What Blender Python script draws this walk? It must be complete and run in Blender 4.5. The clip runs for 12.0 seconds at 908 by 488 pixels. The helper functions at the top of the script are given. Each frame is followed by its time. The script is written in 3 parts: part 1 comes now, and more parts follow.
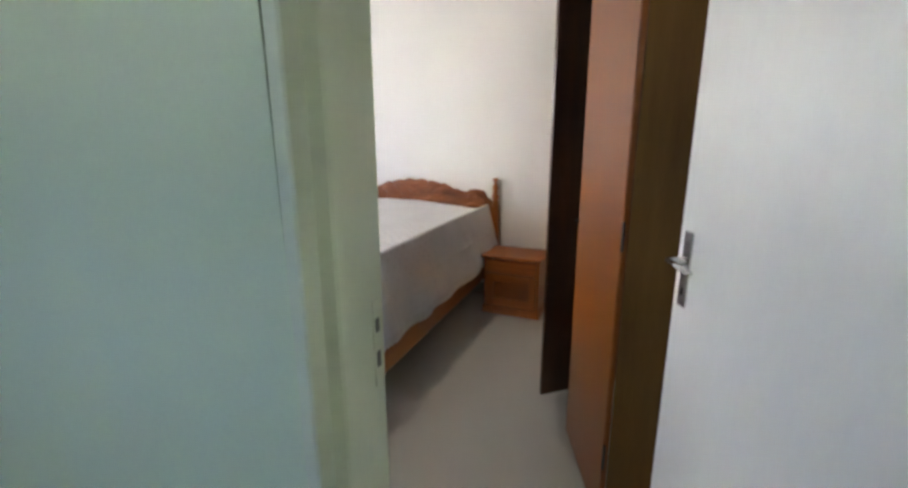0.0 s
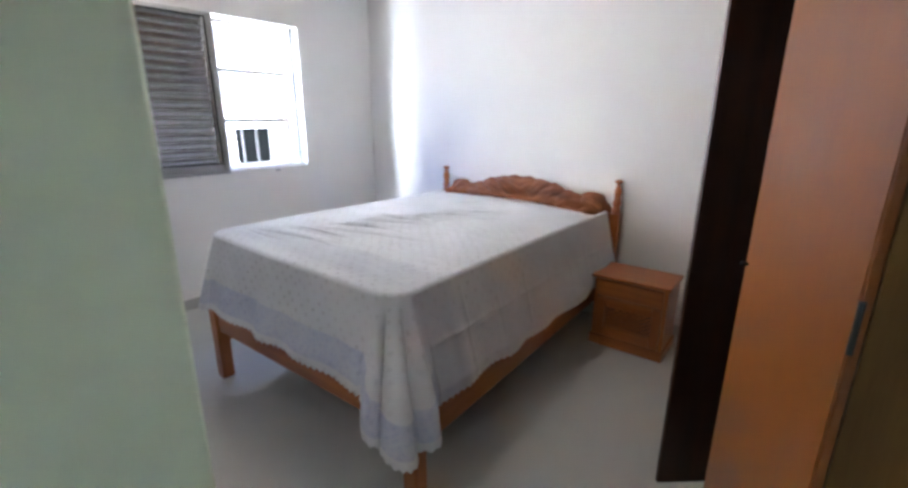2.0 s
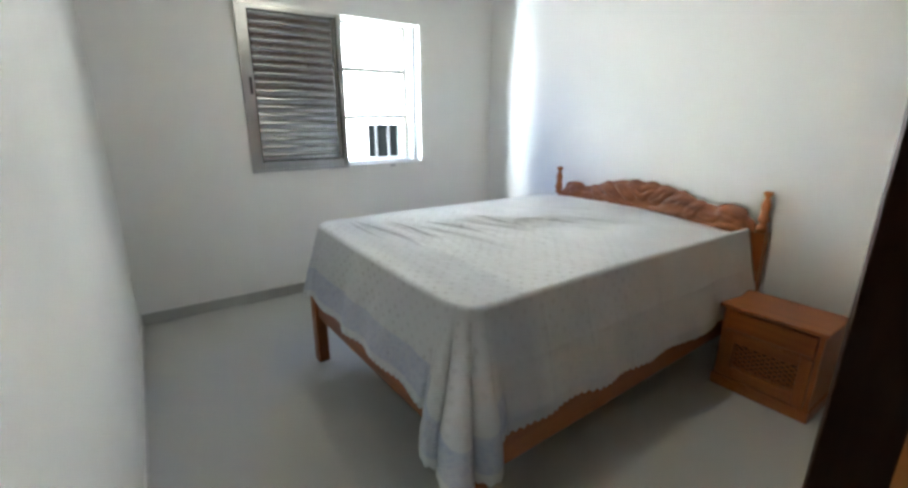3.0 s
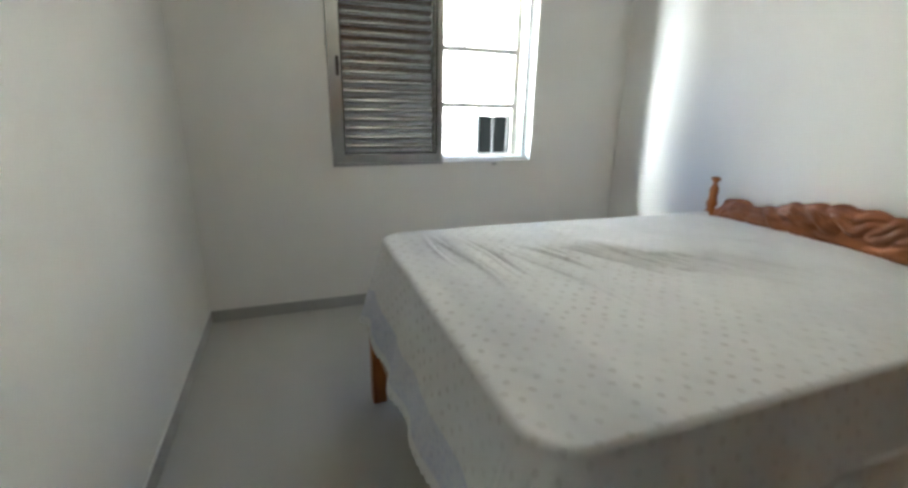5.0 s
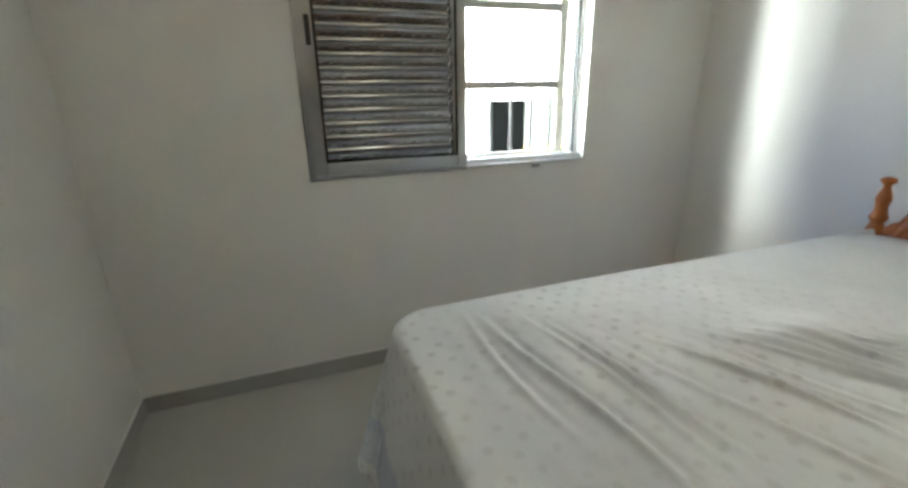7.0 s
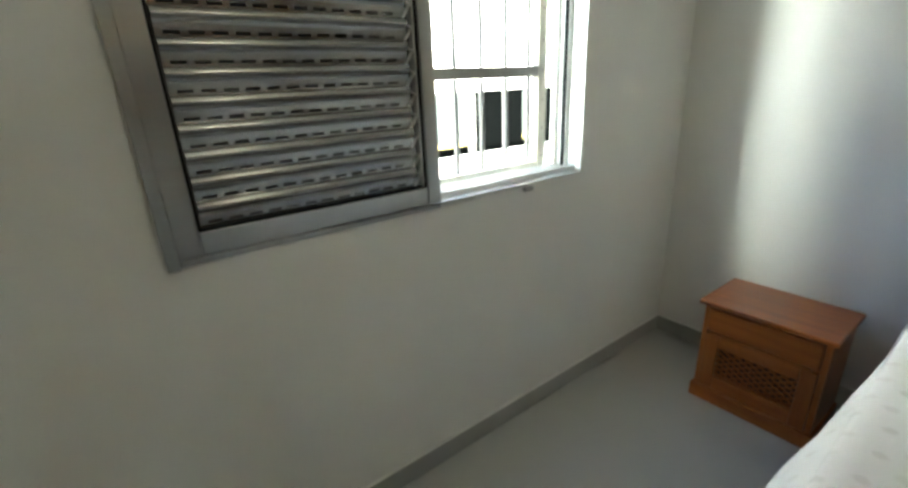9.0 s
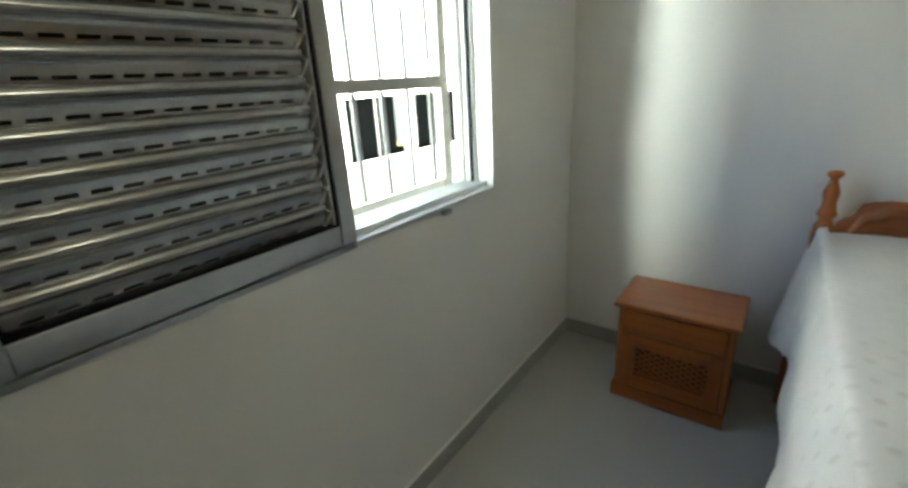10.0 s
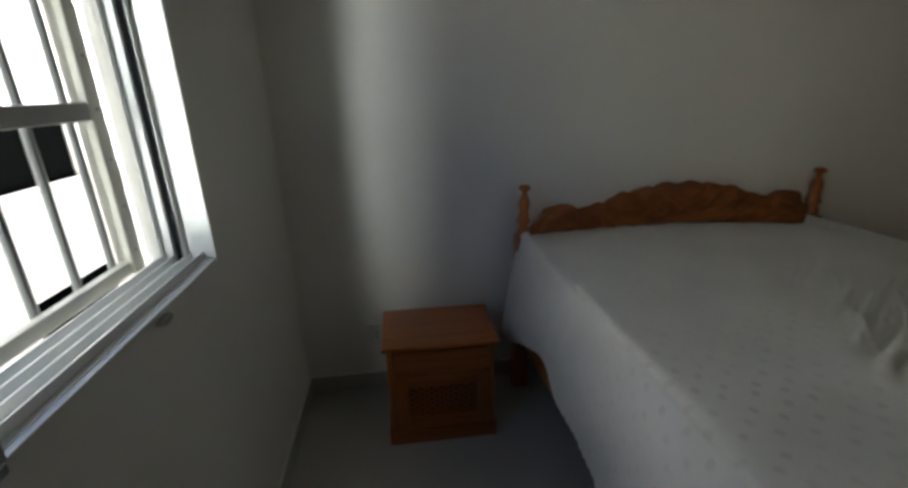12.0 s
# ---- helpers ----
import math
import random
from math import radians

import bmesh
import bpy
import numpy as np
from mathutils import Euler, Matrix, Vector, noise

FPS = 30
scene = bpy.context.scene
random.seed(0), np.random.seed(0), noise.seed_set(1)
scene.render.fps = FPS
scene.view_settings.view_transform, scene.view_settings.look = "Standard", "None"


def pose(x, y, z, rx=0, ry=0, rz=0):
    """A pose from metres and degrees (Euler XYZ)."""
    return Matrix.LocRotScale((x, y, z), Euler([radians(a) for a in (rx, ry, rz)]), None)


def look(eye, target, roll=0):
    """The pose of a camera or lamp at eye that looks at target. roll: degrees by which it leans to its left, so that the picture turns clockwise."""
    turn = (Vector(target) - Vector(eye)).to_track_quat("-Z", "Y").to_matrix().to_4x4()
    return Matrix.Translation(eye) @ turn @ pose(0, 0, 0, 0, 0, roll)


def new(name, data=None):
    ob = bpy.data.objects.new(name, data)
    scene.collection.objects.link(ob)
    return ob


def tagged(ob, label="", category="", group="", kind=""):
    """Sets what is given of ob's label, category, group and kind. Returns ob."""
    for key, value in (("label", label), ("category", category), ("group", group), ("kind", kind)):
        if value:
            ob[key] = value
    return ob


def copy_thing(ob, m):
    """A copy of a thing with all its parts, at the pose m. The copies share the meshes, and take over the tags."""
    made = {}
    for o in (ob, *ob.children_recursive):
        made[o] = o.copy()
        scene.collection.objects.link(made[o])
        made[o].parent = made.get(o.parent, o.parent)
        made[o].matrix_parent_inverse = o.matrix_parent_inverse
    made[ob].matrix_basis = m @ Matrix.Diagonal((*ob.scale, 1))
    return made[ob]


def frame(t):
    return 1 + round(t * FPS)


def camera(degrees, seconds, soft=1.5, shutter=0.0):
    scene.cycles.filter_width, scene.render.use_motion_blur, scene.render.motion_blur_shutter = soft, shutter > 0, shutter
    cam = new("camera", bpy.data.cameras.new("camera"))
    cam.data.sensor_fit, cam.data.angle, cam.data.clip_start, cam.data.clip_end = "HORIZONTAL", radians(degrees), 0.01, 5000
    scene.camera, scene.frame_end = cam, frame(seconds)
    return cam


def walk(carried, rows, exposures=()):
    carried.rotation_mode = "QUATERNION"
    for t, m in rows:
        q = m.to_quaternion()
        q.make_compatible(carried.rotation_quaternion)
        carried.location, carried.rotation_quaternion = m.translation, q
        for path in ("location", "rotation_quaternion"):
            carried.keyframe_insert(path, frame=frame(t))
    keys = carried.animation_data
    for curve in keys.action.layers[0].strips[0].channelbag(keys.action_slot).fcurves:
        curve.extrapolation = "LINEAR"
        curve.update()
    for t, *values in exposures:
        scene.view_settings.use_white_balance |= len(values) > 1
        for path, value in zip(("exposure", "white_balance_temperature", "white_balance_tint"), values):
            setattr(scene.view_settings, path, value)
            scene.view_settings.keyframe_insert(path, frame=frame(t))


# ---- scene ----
cam = camera(90.9, 12.0, soft=3.0, shutter=0.25)
PATH = [
    (0, (-3.457, -3.61, 1.371), (-1.69, -2.816, 0.872), -0.5),
    (0.6, (-3.286, -3.585, 1.355), (-1.587, -2.659, 0.849), -0.7),
    (0.8, (-3.21, -3.553, 1.355), (-1.509, -2.634, 0.843), 0.5),
    (1, (-3.161, -3.527, 1.363), (-1.466, -2.596, 0.854), 1.2),
    (1.5, (-3.075, -3.478, 1.35), (-1.414, -2.493, 0.829), 1.8),
    (1.8, (-3.019, -3.468, 1.358), (-1.456, -2.338, 0.829), 0.8),
    (2, (-2.982, -3.456, 1.376), (-1.491, -2.239, 0.831), 0.1),
    (2.5, (-2.867, -3.468, 1.374), (-1.58, -2.039, 0.828), -1.0),
    (3, (-2.769, -3.446, 1.378), (-1.681, -1.863, 0.819), 0.2),
    (3.2, (-2.731, -3.434, 1.384), (-1.705, -1.815, 0.814), 0.1),
    (4.8, (-2.429, -3.015, 1.346), (-1.648, -1.265, 0.774), 0.7),
    (5, (-2.379, -2.926, 1.347), (-1.73, -1.129, 0.756), 1.2),
    (5.5, (-2.304, -2.768, 1.329), (-1.767, -0.941, 0.72), 1.1),
    (6, (-2.307, -2.494, 1.351), (-1.714, -0.69, 0.722), 0.4),
    (6.5, (-2.273, -2.27, 1.316), (-1.648, -0.48, 0.679), -1.3),
    (7, (-2.226, -2.014, 1.316), (-1.573, -0.235, 0.677), -1.0),
    (9, (-2.172, -1.099, 1.323), (-1.059, 0.419, 0.647), -2.6),
    (9.5, (-2.118, -0.942, 1.32), (-0.854, 0.445, 0.629), -1.4),
    (10, (-2.122, -0.851, 1.351), (-0.622, 0.281, 0.667), -3.3),
    (10.5, (-2.094, -0.749, 1.367), (-0.383, 0.0, 0.651), -4.1),
    (11, (-2.011, -0.678, 1.369), (-0.205, -0.216, 0.644), -2.5),
    (11.5, (-1.921, -0.607, 1.382), (-0.06, -0.387, 0.682), -3.3),
    (12, (-1.889, -0.493, 1.384), (-0.016, -0.712, 0.718), -1.4),
]
walk(cam, [(t, look(eye, target, roll)) for t, eye, target, roll in PATH], exposures=[(0.0, 5.75, 5850, 13), (1.5, 5.75, 5450, 18), (2.5, 5.75, 5300, 8), (3.2, 5.6, 5550, 3), (5.0, 5.25, 5800, 3), (7.0, 5.05, 6050, 1), (9.0, 4.85, 6200, -4), (10.0, 4.6, 6200, -6), (10.5, 4.5, 6250, -7), (11.0, 4.25, 6250, -6), (11.5, 3.5, 6200, -1), (12.0, 2.85, 6150, 3)])

# ---- light ----
world = bpy.data.worlds.new("sky")
scene.world = world
world.use_nodes = True
_wn = world.node_tree.nodes
_sky = _wn.new("ShaderNodeTexSky")
_sky.sky_type = "NISHITA"
_sky.sun_disc = False
_sky.air_density, _sky.dust_density = 0.6, 7.0
_sky.sun_elevation = radians(48)
_sky.sun_rotation = radians(158)
_wn["Background"].inputs["Strength"].default_value = 0.125
world.node_tree.links.new(_sky.outputs["Color"], _wn["Background"].inputs["Color"])
_sun = bpy.data.lights.new("sun", "SUN")
_sun.energy, _sun.angle, _sun.color = 3.3, radians(0.6), (1.0, 0.95, 0.88)
new("sun", _sun).matrix_world = look((0, 0, 0), (-0.25, 0.62, -0.74))

# ---- materials ----
def material(name, color, rough=0.6, metal=0.0, vary=0.06, scale=6.0, fine=60.0, bump=0.05, stretch=(1, 1, 1), dark=None, spec=0.5):
    """A surface with colour variation at two scales and fine relief."""
    m = bpy.data.materials.new(name)
    m.use_nodes = True
    nt = m.node_tree
    n, l = nt.nodes, nt.links
    b = n["Principled BSDF"]
    co = n.new("ShaderNodeTexCoord")
    mp = n.new("ShaderNodeMapping")
    mp.inputs["Scale"].default_value = stretch
    l.new(co.outputs["Object"], mp.inputs["Vector"])
    n1, n2 = n.new("ShaderNodeTexNoise"), n.new("ShaderNodeTexNoise")
    n1.inputs["Scale"].default_value, n1.inputs["Detail"].default_value = scale, 6
    n2.inputs["Scale"].default_value, n2.inputs["Detail"].default_value = fine, 4
    for q in (n1, n2):
        l.new(mp.outputs["Vector"], q.inputs["Vector"])
    mixer = n.new("ShaderNodeMath")
    mixer.operation = "MULTIPLY_ADD"
    mixer.inputs[1].default_value = 0.35
    l.new(n2.outputs["Fac"], mixer.inputs[0])
    l.new(n1.outputs["Fac"], mixer.inputs[2])
    ramp = n.new("ShaderNodeValToRGB")
    lo = dark if dark else tuple(c * (1 - 2.5 * vary) for c in color)
    hi = tuple(min(1, c * (1 + vary)) for c in color)
    ramp.color_ramp.elements[0].position, ramp.color_ramp.elements[1].position = 0.42, 0.92
    ramp.color_ramp.elements[0].color, ramp.color_ramp.elements[1].color = (*lo, 1), (*hi, 1)
    l.new(mixer.outputs[0], ramp.inputs["Fac"])
    l.new(ramp.outputs["Color"], b.inputs["Base Color"])
    b.inputs["Metallic"].default_value = metal
    b.inputs["Specular IOR Level"].default_value = spec
    rr = n.new("ShaderNodeMapRange")
    rr.inputs["To Min"].default_value, rr.inputs["To Max"].default_value = max(0.03, rough - 0.08), min(1, rough + 0.08)
    l.new(n1.outputs["Fac"], rr.inputs["Value"])
    l.new(rr.outputs["Result"], b.inputs["Roughness"])
    bm_ = n.new("ShaderNodeBump")
    bm_.inputs["Strength"].default_value, bm_.inputs["Distance"].default_value = bump, 0.004
    l.new(n2.outputs["Fac"], bm_.inputs["Height"])
    l.new(bm_.outputs["Normal"], b.inputs["Normal"])
    return m


def wood(name, light, dark, rough=0.32, stretch=(1, 14, 14)):
    """Varnished wood with long grain along one axis."""
    m = material(name, light, rough, 0, 0.1, 2.2, 26, 0.06, stretch, dark)
    n, l = m.node_tree.nodes, m.node_tree.links
    n["Principled BSDF"].inputs["Coat Weight"].default_value = 0.22
    n["Principled BSDF"].inputs["Coat Roughness"].default_value = 0.18
    return m


WALL = material("white_wall_paint", (0.79, 0.785, 0.76), 0.75, 0, 0.02, 1.6, 120, 0.12)
HALL = material("pale_green_hall_paint", (0.66, 0.725, 0.525), 0.7, 0, 0.03, 1.6, 120, 0.12)
CEIL = material("white_ceiling_paint", (0.80, 0.80, 0.78), 0.85, 0, 0.02, 2, 90, 0.1)
FLOOR = material("grey_porcelain_floor", (0.46, 0.458, 0.435), 0.37, 0, 0.012, 3, 140, 0.015)
SKIRT = material("grey_porcelain_skirting", (0.38, 0.376, 0.362), 0.38, 0, 0.02, 4, 120, 0.02)
FRAME_PAINT = material("cream_frame_enamel", (0.67, 0.70, 0.54), 0.45, 0, 0.03, 4, 80, 0.04)
DOOR_PAINT = material("white_door_enamel", (0.70, 0.715, 0.70), 0.4, 0, 0.025, 3, 60, 0.03, (1, 1, 0.2))
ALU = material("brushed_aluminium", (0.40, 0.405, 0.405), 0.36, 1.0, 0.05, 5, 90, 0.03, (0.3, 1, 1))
SLAT = material("grey_anodised_louvre", (0.36, 0.365, 0.36), 0.22, 0.75, 0.05, 5, 90, 0.03, (0.3, 1, 1))
SLAT.node_tree.nodes["Principled BSDF"].inputs["Coat Weight"].default_value = 0.8
SLAT.node_tree.nodes["Principled BSDF"].inputs["Coat Roughness"].default_value = 0.12
# paler copy of the aluminium, daylight on it put into the colour
ALU_WHITE = material("daylit_satin_aluminium", (0.76, 0.765, 0.75), 0.34, 0.35, 0.04, 5, 90, 0.03)
# dark tone carries the shade behind the louvre slots and in the strike holes
ALU_DARK = material("shade_toned_aluminium", (0.16, 0.155, 0.145), 0.6, 0.2, 0.06, 5, 60, 0.03)
CHROME = material("satin_chrome", (0.66, 0.66, 0.67), 0.22, 1.0, 0.03, 20, 120, 0.01)
BLACK = material("black_plastic", (0.02, 0.02, 0.022), 0.45, 0, 0.1, 20, 120, 0.02)
GASKET = material("black_rubber_seal", (0.010, 0.011, 0.012), 0.7, 0, 0.1, 20, 120, 0.02, spec=0.08)
GRILLE = material("cream_painted_steel", (0.56, 0.545, 0.47), 0.45, 0, 0.05, 12, 120, 0.05)
# bars and rails darker than the cream steel: backlit shade in the colour
GRILLE_BAR = material("shade_toned_bar_steel", (0.17, 0.17, 0.16), 0.5, 0, 0.06, 12, 120, 0.05)
GRILLE_RAIL = material("shade_toned_rail_steel", (0.37, 0.365, 0.335), 0.5, 0, 0.06, 12, 120, 0.05)
PINE = wood("varnished_pine", (0.37, 0.114, 0.017), (0.25, 0.068, 0.009))
PINE_V = wood("varnished_pine_upright", (0.37, 0.114, 0.017), (0.25, 0.068, 0.009), 0.34, (14, 14, 1))
PINE_Y = wood("varnished_pine_across", (0.36, 0.110, 0.016), (0.24, 0.065, 0.009), 0.34, (14, 1, 14))
CARVED = wood("carved_pine", (0.25, 0.076, 0.015), (0.13, 0.035, 0.007), 0.42, (9, 2, 9))
CARVED.node_tree.nodes["Principled BSDF"].inputs["Coat Weight"].default_value = 0.08
VENEER = wood("orange_cedar_veneer", (0.225, 0.070, 0.010), (0.200, 0.058, 0.009), 0.24, (3, 3, 0.4))
VENEER.node_tree.nodes["Bump"].inputs["Strength"].default_value = 0.006
VENEER.node_tree.nodes["Principled BSDF"].inputs["Coat Weight"].default_value = 0.06
VENEER.node_tree.nodes["Principled BSDF"].inputs["Specular IOR Level"].default_value = 0.32
_vr = VENEER.node_tree.nodes["Map Range"].inputs
_vr["To Min"].default_value, _vr["To Max"].default_value = 0.30, 0.38
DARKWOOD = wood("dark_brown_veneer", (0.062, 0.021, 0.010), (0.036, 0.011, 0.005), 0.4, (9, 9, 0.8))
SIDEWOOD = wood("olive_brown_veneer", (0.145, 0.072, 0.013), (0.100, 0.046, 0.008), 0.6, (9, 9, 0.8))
SIDEWOOD.node_tree.nodes["Principled BSDF"].inputs["Coat Weight"].default_value = 0.0
SIDEWOOD.node_tree.nodes["Principled BSDF"].inputs["Specular IOR Level"].default_value = 0.2
STUCCO = material("white_stucco", (0.72, 0.71, 0.68), 0.9, 0, 0.04, 1.2, 40, 0.4)
CONCRETE = material("grey_concrete", (0.36, 0.35, 0.33), 0.9, 0, 0.08, 1.2, 40, 0.4)
MATTRESS = material("white_mattress_ticking", (0.75, 0.74, 0.72), 0.9, 0, 0.04, 8, 120, 0.2)
# flat colour for the pale reflection in the neighbour's sliding glass
PANE_REFLECTION = material("painted_pane_reflection", (0.030, 0.038, 0.035), 0.5, 0, 0.06, 6, 80, 0.2)
# yellow dimmed by the shade behind the window glass
YELLOW = material("shade_dimmed_yellow_board", (0.16, 0.13, 0.035), 0.6, 0, 0.06, 6, 80, 0.1)

GLASS = bpy.data.materials.new("dark_window_glass")
GLASS.use_nodes = True
_g = GLASS.node_tree.nodes["Principled BSDF"]
_g.inputs["Base Color"].default_value = (0.0012, 0.0014, 0.0014, 1)
_g.inputs["Specular IOR Level"].default_value = 0.01
_g.inputs["Roughness"].default_value = 0.06

BULB = bpy.data.materials.new("warm_lamp_glow")
BULB.use_nodes = True
_b = BULB.node_tree.nodes["Principled BSDF"]
_b.inputs["Emission Color"].default_value = (1.0, 0.84, 0.62, 1)
_b.inputs["Emission Strength"].default_value = 6.0

# glow of the added panel that throws the bright band indoors
SKYGLOW = bpy.data.materials.new("added_sky_glow")
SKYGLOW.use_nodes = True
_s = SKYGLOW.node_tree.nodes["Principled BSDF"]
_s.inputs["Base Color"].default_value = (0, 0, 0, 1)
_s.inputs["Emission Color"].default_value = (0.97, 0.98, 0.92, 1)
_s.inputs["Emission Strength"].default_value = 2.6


def sheet_material():
    """Cream cotton with a staggered grey sprig print and a blue-grey border above the hem."""
    m = material("printed_cotton_sheet", (0.71, 0.722, 0.742), 0.92, 0, 0.03, 5, 500, 0.25)
    n, l = m.node_tree.nodes, m.node_tree.links
    b = n["Principled BSDF"]
    base = b.inputs["Base Color"].links[0].from_socket
    uv = n.new("ShaderNodeUVMap")
    uv.uv_map = "cloth"
    vo = n.new("ShaderNodeTexVoronoi")
    vo.voronoi_dimensions = "2D"
    vo.inputs["Scale"].default_value, vo.inputs["Randomness"].default_value = 20.5, 0.30
    mp = n.new("ShaderNodeMapping")
    mp.inputs["Rotation"].default_value = (0, 0, radians(45))
    l.new(uv.outputs["UV"], mp.inputs["Vector"])
    l.new(mp.outputs["Vector"], vo.inputs["Vector"])
    warp = n.new("ShaderNodeTexNoise")
    warp.inputs["Scale"].default_value = 70
    l.new(uv.outputs["UV"], warp.inputs["Vector"])
    add = n.new("ShaderNodeMath")
    add.operation = "MULTIPLY_ADD"
    add.inputs[1].default_value = 0.22
    l.new(warp.outputs["Fac"], add.inputs[0])
    l.new(vo.outputs["Distance"], add.inputs[2])
    dot = n.new("ShaderNodeMapRange")
    dot.inputs["From Min"].default_value, dot.inputs["From Max"].default_value = 0.24, 0.34
    dot.inputs["To Min"].default_value, dot.inputs["To Max"].default_value = 0.37, 0.0
    l.new(add.outputs[0], dot.inputs["Value"])
    mix = n.new("ShaderNodeMixRGB")
    mix.inputs["Color2"].default_value = (0.34, 0.32, 0.32, 1)
    worn = n.new("ShaderNodeTexNoise")
    worn.inputs["Scale"].default_value = 5.5
    l.new(uv.outputs["UV"], worn.inputs["Vector"])
    wr = n.new("ShaderNodeMapRange")
    wr.inputs["From Min"].default_value, wr.inputs["From Max"].default_value = 0.38, 0.62
    wr.inputs["To Min"].default_value = 0.28
    l.new(worn.outputs["Fac"], wr.inputs["Value"])
    wm = n.new("ShaderNodeMath")
    wm.operation = "MULTIPLY"
    l.new(dot.outputs["Result"], wm.inputs[0])
    l.new(wr.outputs["Result"], wm.inputs[1])
    cloth = n.new("ShaderNodeSeparateXYZ")
    l.new(uv.outputs["UV"], cloth.inputs[0])
    fade = n.new("ShaderNodeMapRange")
    fade.inputs["From Min"].default_value, fade.inputs["From Max"].default_value = -1.30, -0.80
    fade.inputs["To Min"].default_value, fade.inputs["To Max"].default_value = 1.0, 0.25
    l.new(cloth.outputs["Y"], fade.inputs["Value"])
    wf = n.new("ShaderNodeMath")
    wf.operation = "MULTIPLY"
    l.new(wm.outputs[0], wf.inputs[0])
    l.new(fade.outputs["Result"], wf.inputs[1])
    side = n.new("ShaderNodeMapRange")
    side.inputs["From Min"].default_value, side.inputs["From Max"].default_value = -0.90, -0.64
    side.inputs["To Min"].default_value = 0.35
    l.new(cloth.outputs["X"], side.inputs["Value"])
    ws = n.new("ShaderNodeMath")
    ws.operation = "MULTIPLY"
    l.new(wf.outputs[0], ws.inputs[0])
    l.new(side.outputs["Result"], ws.inputs[1])
    l.new(ws.outputs[0], mix.inputs["Fac"])
    l.new(base, mix.inputs["Color1"])
    hem = n.new("ShaderNodeUVMap")
    hem.uv_map = "hem"
    sep = n.new("ShaderNodeSeparateXYZ")
    l.new(hem.outputs["UV"], sep.inputs[0])
    band = n.new("ShaderNodeValToRGB")
    e = band.color_ramp.elements
    e[0].position, e[0].color = 0.0, (0, 0, 0, 1)
    e[1].position, e[1].color = 0.030, (0, 0, 0, 1)
    for p, v in ((0.036, 1), (0.150, 1), (0.156, 0)):
        q = e.new(p)
        q.color = (v, v, v, 1)
    l.new(sep.outputs["X"], band.inputs["Fac"])
    lace = n.new("ShaderNodeTexVoronoi")
    lace.inputs["Scale"].default_value = 55
    l.new(uv.outputs["UV"], lace.inputs["Vector"])
    lr = n.new("ShaderNodeMapRange")
    lr.inputs["From Max"].default_value = 0.6
    lr.inputs["To Min"].default_value, lr.inputs["To Max"].default_value = 0.75, 0.40
    l.new(lace.outputs["Distance"], lr.inputs["Value"])
    mu = n.new("ShaderNodeMath")
    mu.operation = "MULTIPLY"
    l.new(band.outputs["Color"], mu.inputs[0])
    l.new(lr.outputs["Result"], mu.inputs[1])
    mu2 = n.new("ShaderNodeMath")
    mu2.operation = "MULTIPLY"
    l.new(mu.outputs[0], mu2.inputs[0])
    patch = n.new("ShaderNodeMapRange")
    patch.inputs["From Min"].default_value, patch.inputs["From Max"].default_value = 0.40, 0.58
    patch.inputs["To Min"].default_value = 0.80
    l.new(worn.outputs["Fac"], patch.inputs["Value"])
    mu3 = n.new("ShaderNodeMath")
    mu3.operation = "MULTIPLY"
    l.new(sep.outputs["Y"], mu3.inputs[0])
    l.new(patch.outputs["Result"], mu3.inputs[1])
    l.new(mu3.outputs[0], mu2.inputs[1])
    mix2 = n.new("ShaderNodeMixRGB")
    mix2.inputs["Color2"].default_value = (0.36, 0.41, 0.60, 1)
    l.new(mu2.outputs[0], mix2.inputs["Fac"])
    # a faint printed stripe across the foot end
    away = n.new("ShaderNodeMath")
    away.operation = "ADD"
    away.inputs[1].default_value = 1.80
    l.new(cloth.outputs["Y"], away.inputs[0])
    far = n.new("ShaderNodeMath")
    far.operation = "ABSOLUTE"
    l.new(away.outputs[0], far.inputs[0])
    stripe = n.new("ShaderNodeMapRange")
    stripe.inputs["From Min"].default_value, stripe.inputs["From Max"].default_value = 0.07, 0.13
    stripe.inputs["To Min"].default_value, stripe.inputs["To Max"].default_value = 0.34, 0.0
    l.new(far.outputs[0], stripe.inputs["Value"])
    faded = n.new("ShaderNodeMath")
    faded.operation = "MULTIPLY"
    l.new(stripe.outputs["Result"], faded.inputs[0])
    l.new(patch.outputs["Result"], faded.inputs[1])
    mix3 = n.new("ShaderNodeMixRGB")
    mix3.inputs["Color2"].default_value = (0.42, 0.45, 0.52, 1)
    l.new(faded.outputs[0], mix3.inputs["Fac"])
    l.new(mix.outputs["Color"], mix3.inputs["Color1"])
    l.new(mix3.outputs["Color"], mix2.inputs["Color1"])
    l.new(mix2.outputs["Color"], b.inputs["Base Color"])
    tr = n.new("ShaderNodeBsdfTranslucent")
    l.new(mix2.outputs["Color"], tr.inputs["Color"])
    ms = n.new("ShaderNodeMixShader")
    ms.inputs[0].default_value = 0.14
    out = n["Material Output"]
    l.new(b.outputs["BSDF"], ms.inputs[1])
    l.new(tr.outputs["BSDF"], ms.inputs[2])
    l.new(ms.outputs[0], out.inputs["Surface"])
    return m


SHEET = sheet_material()


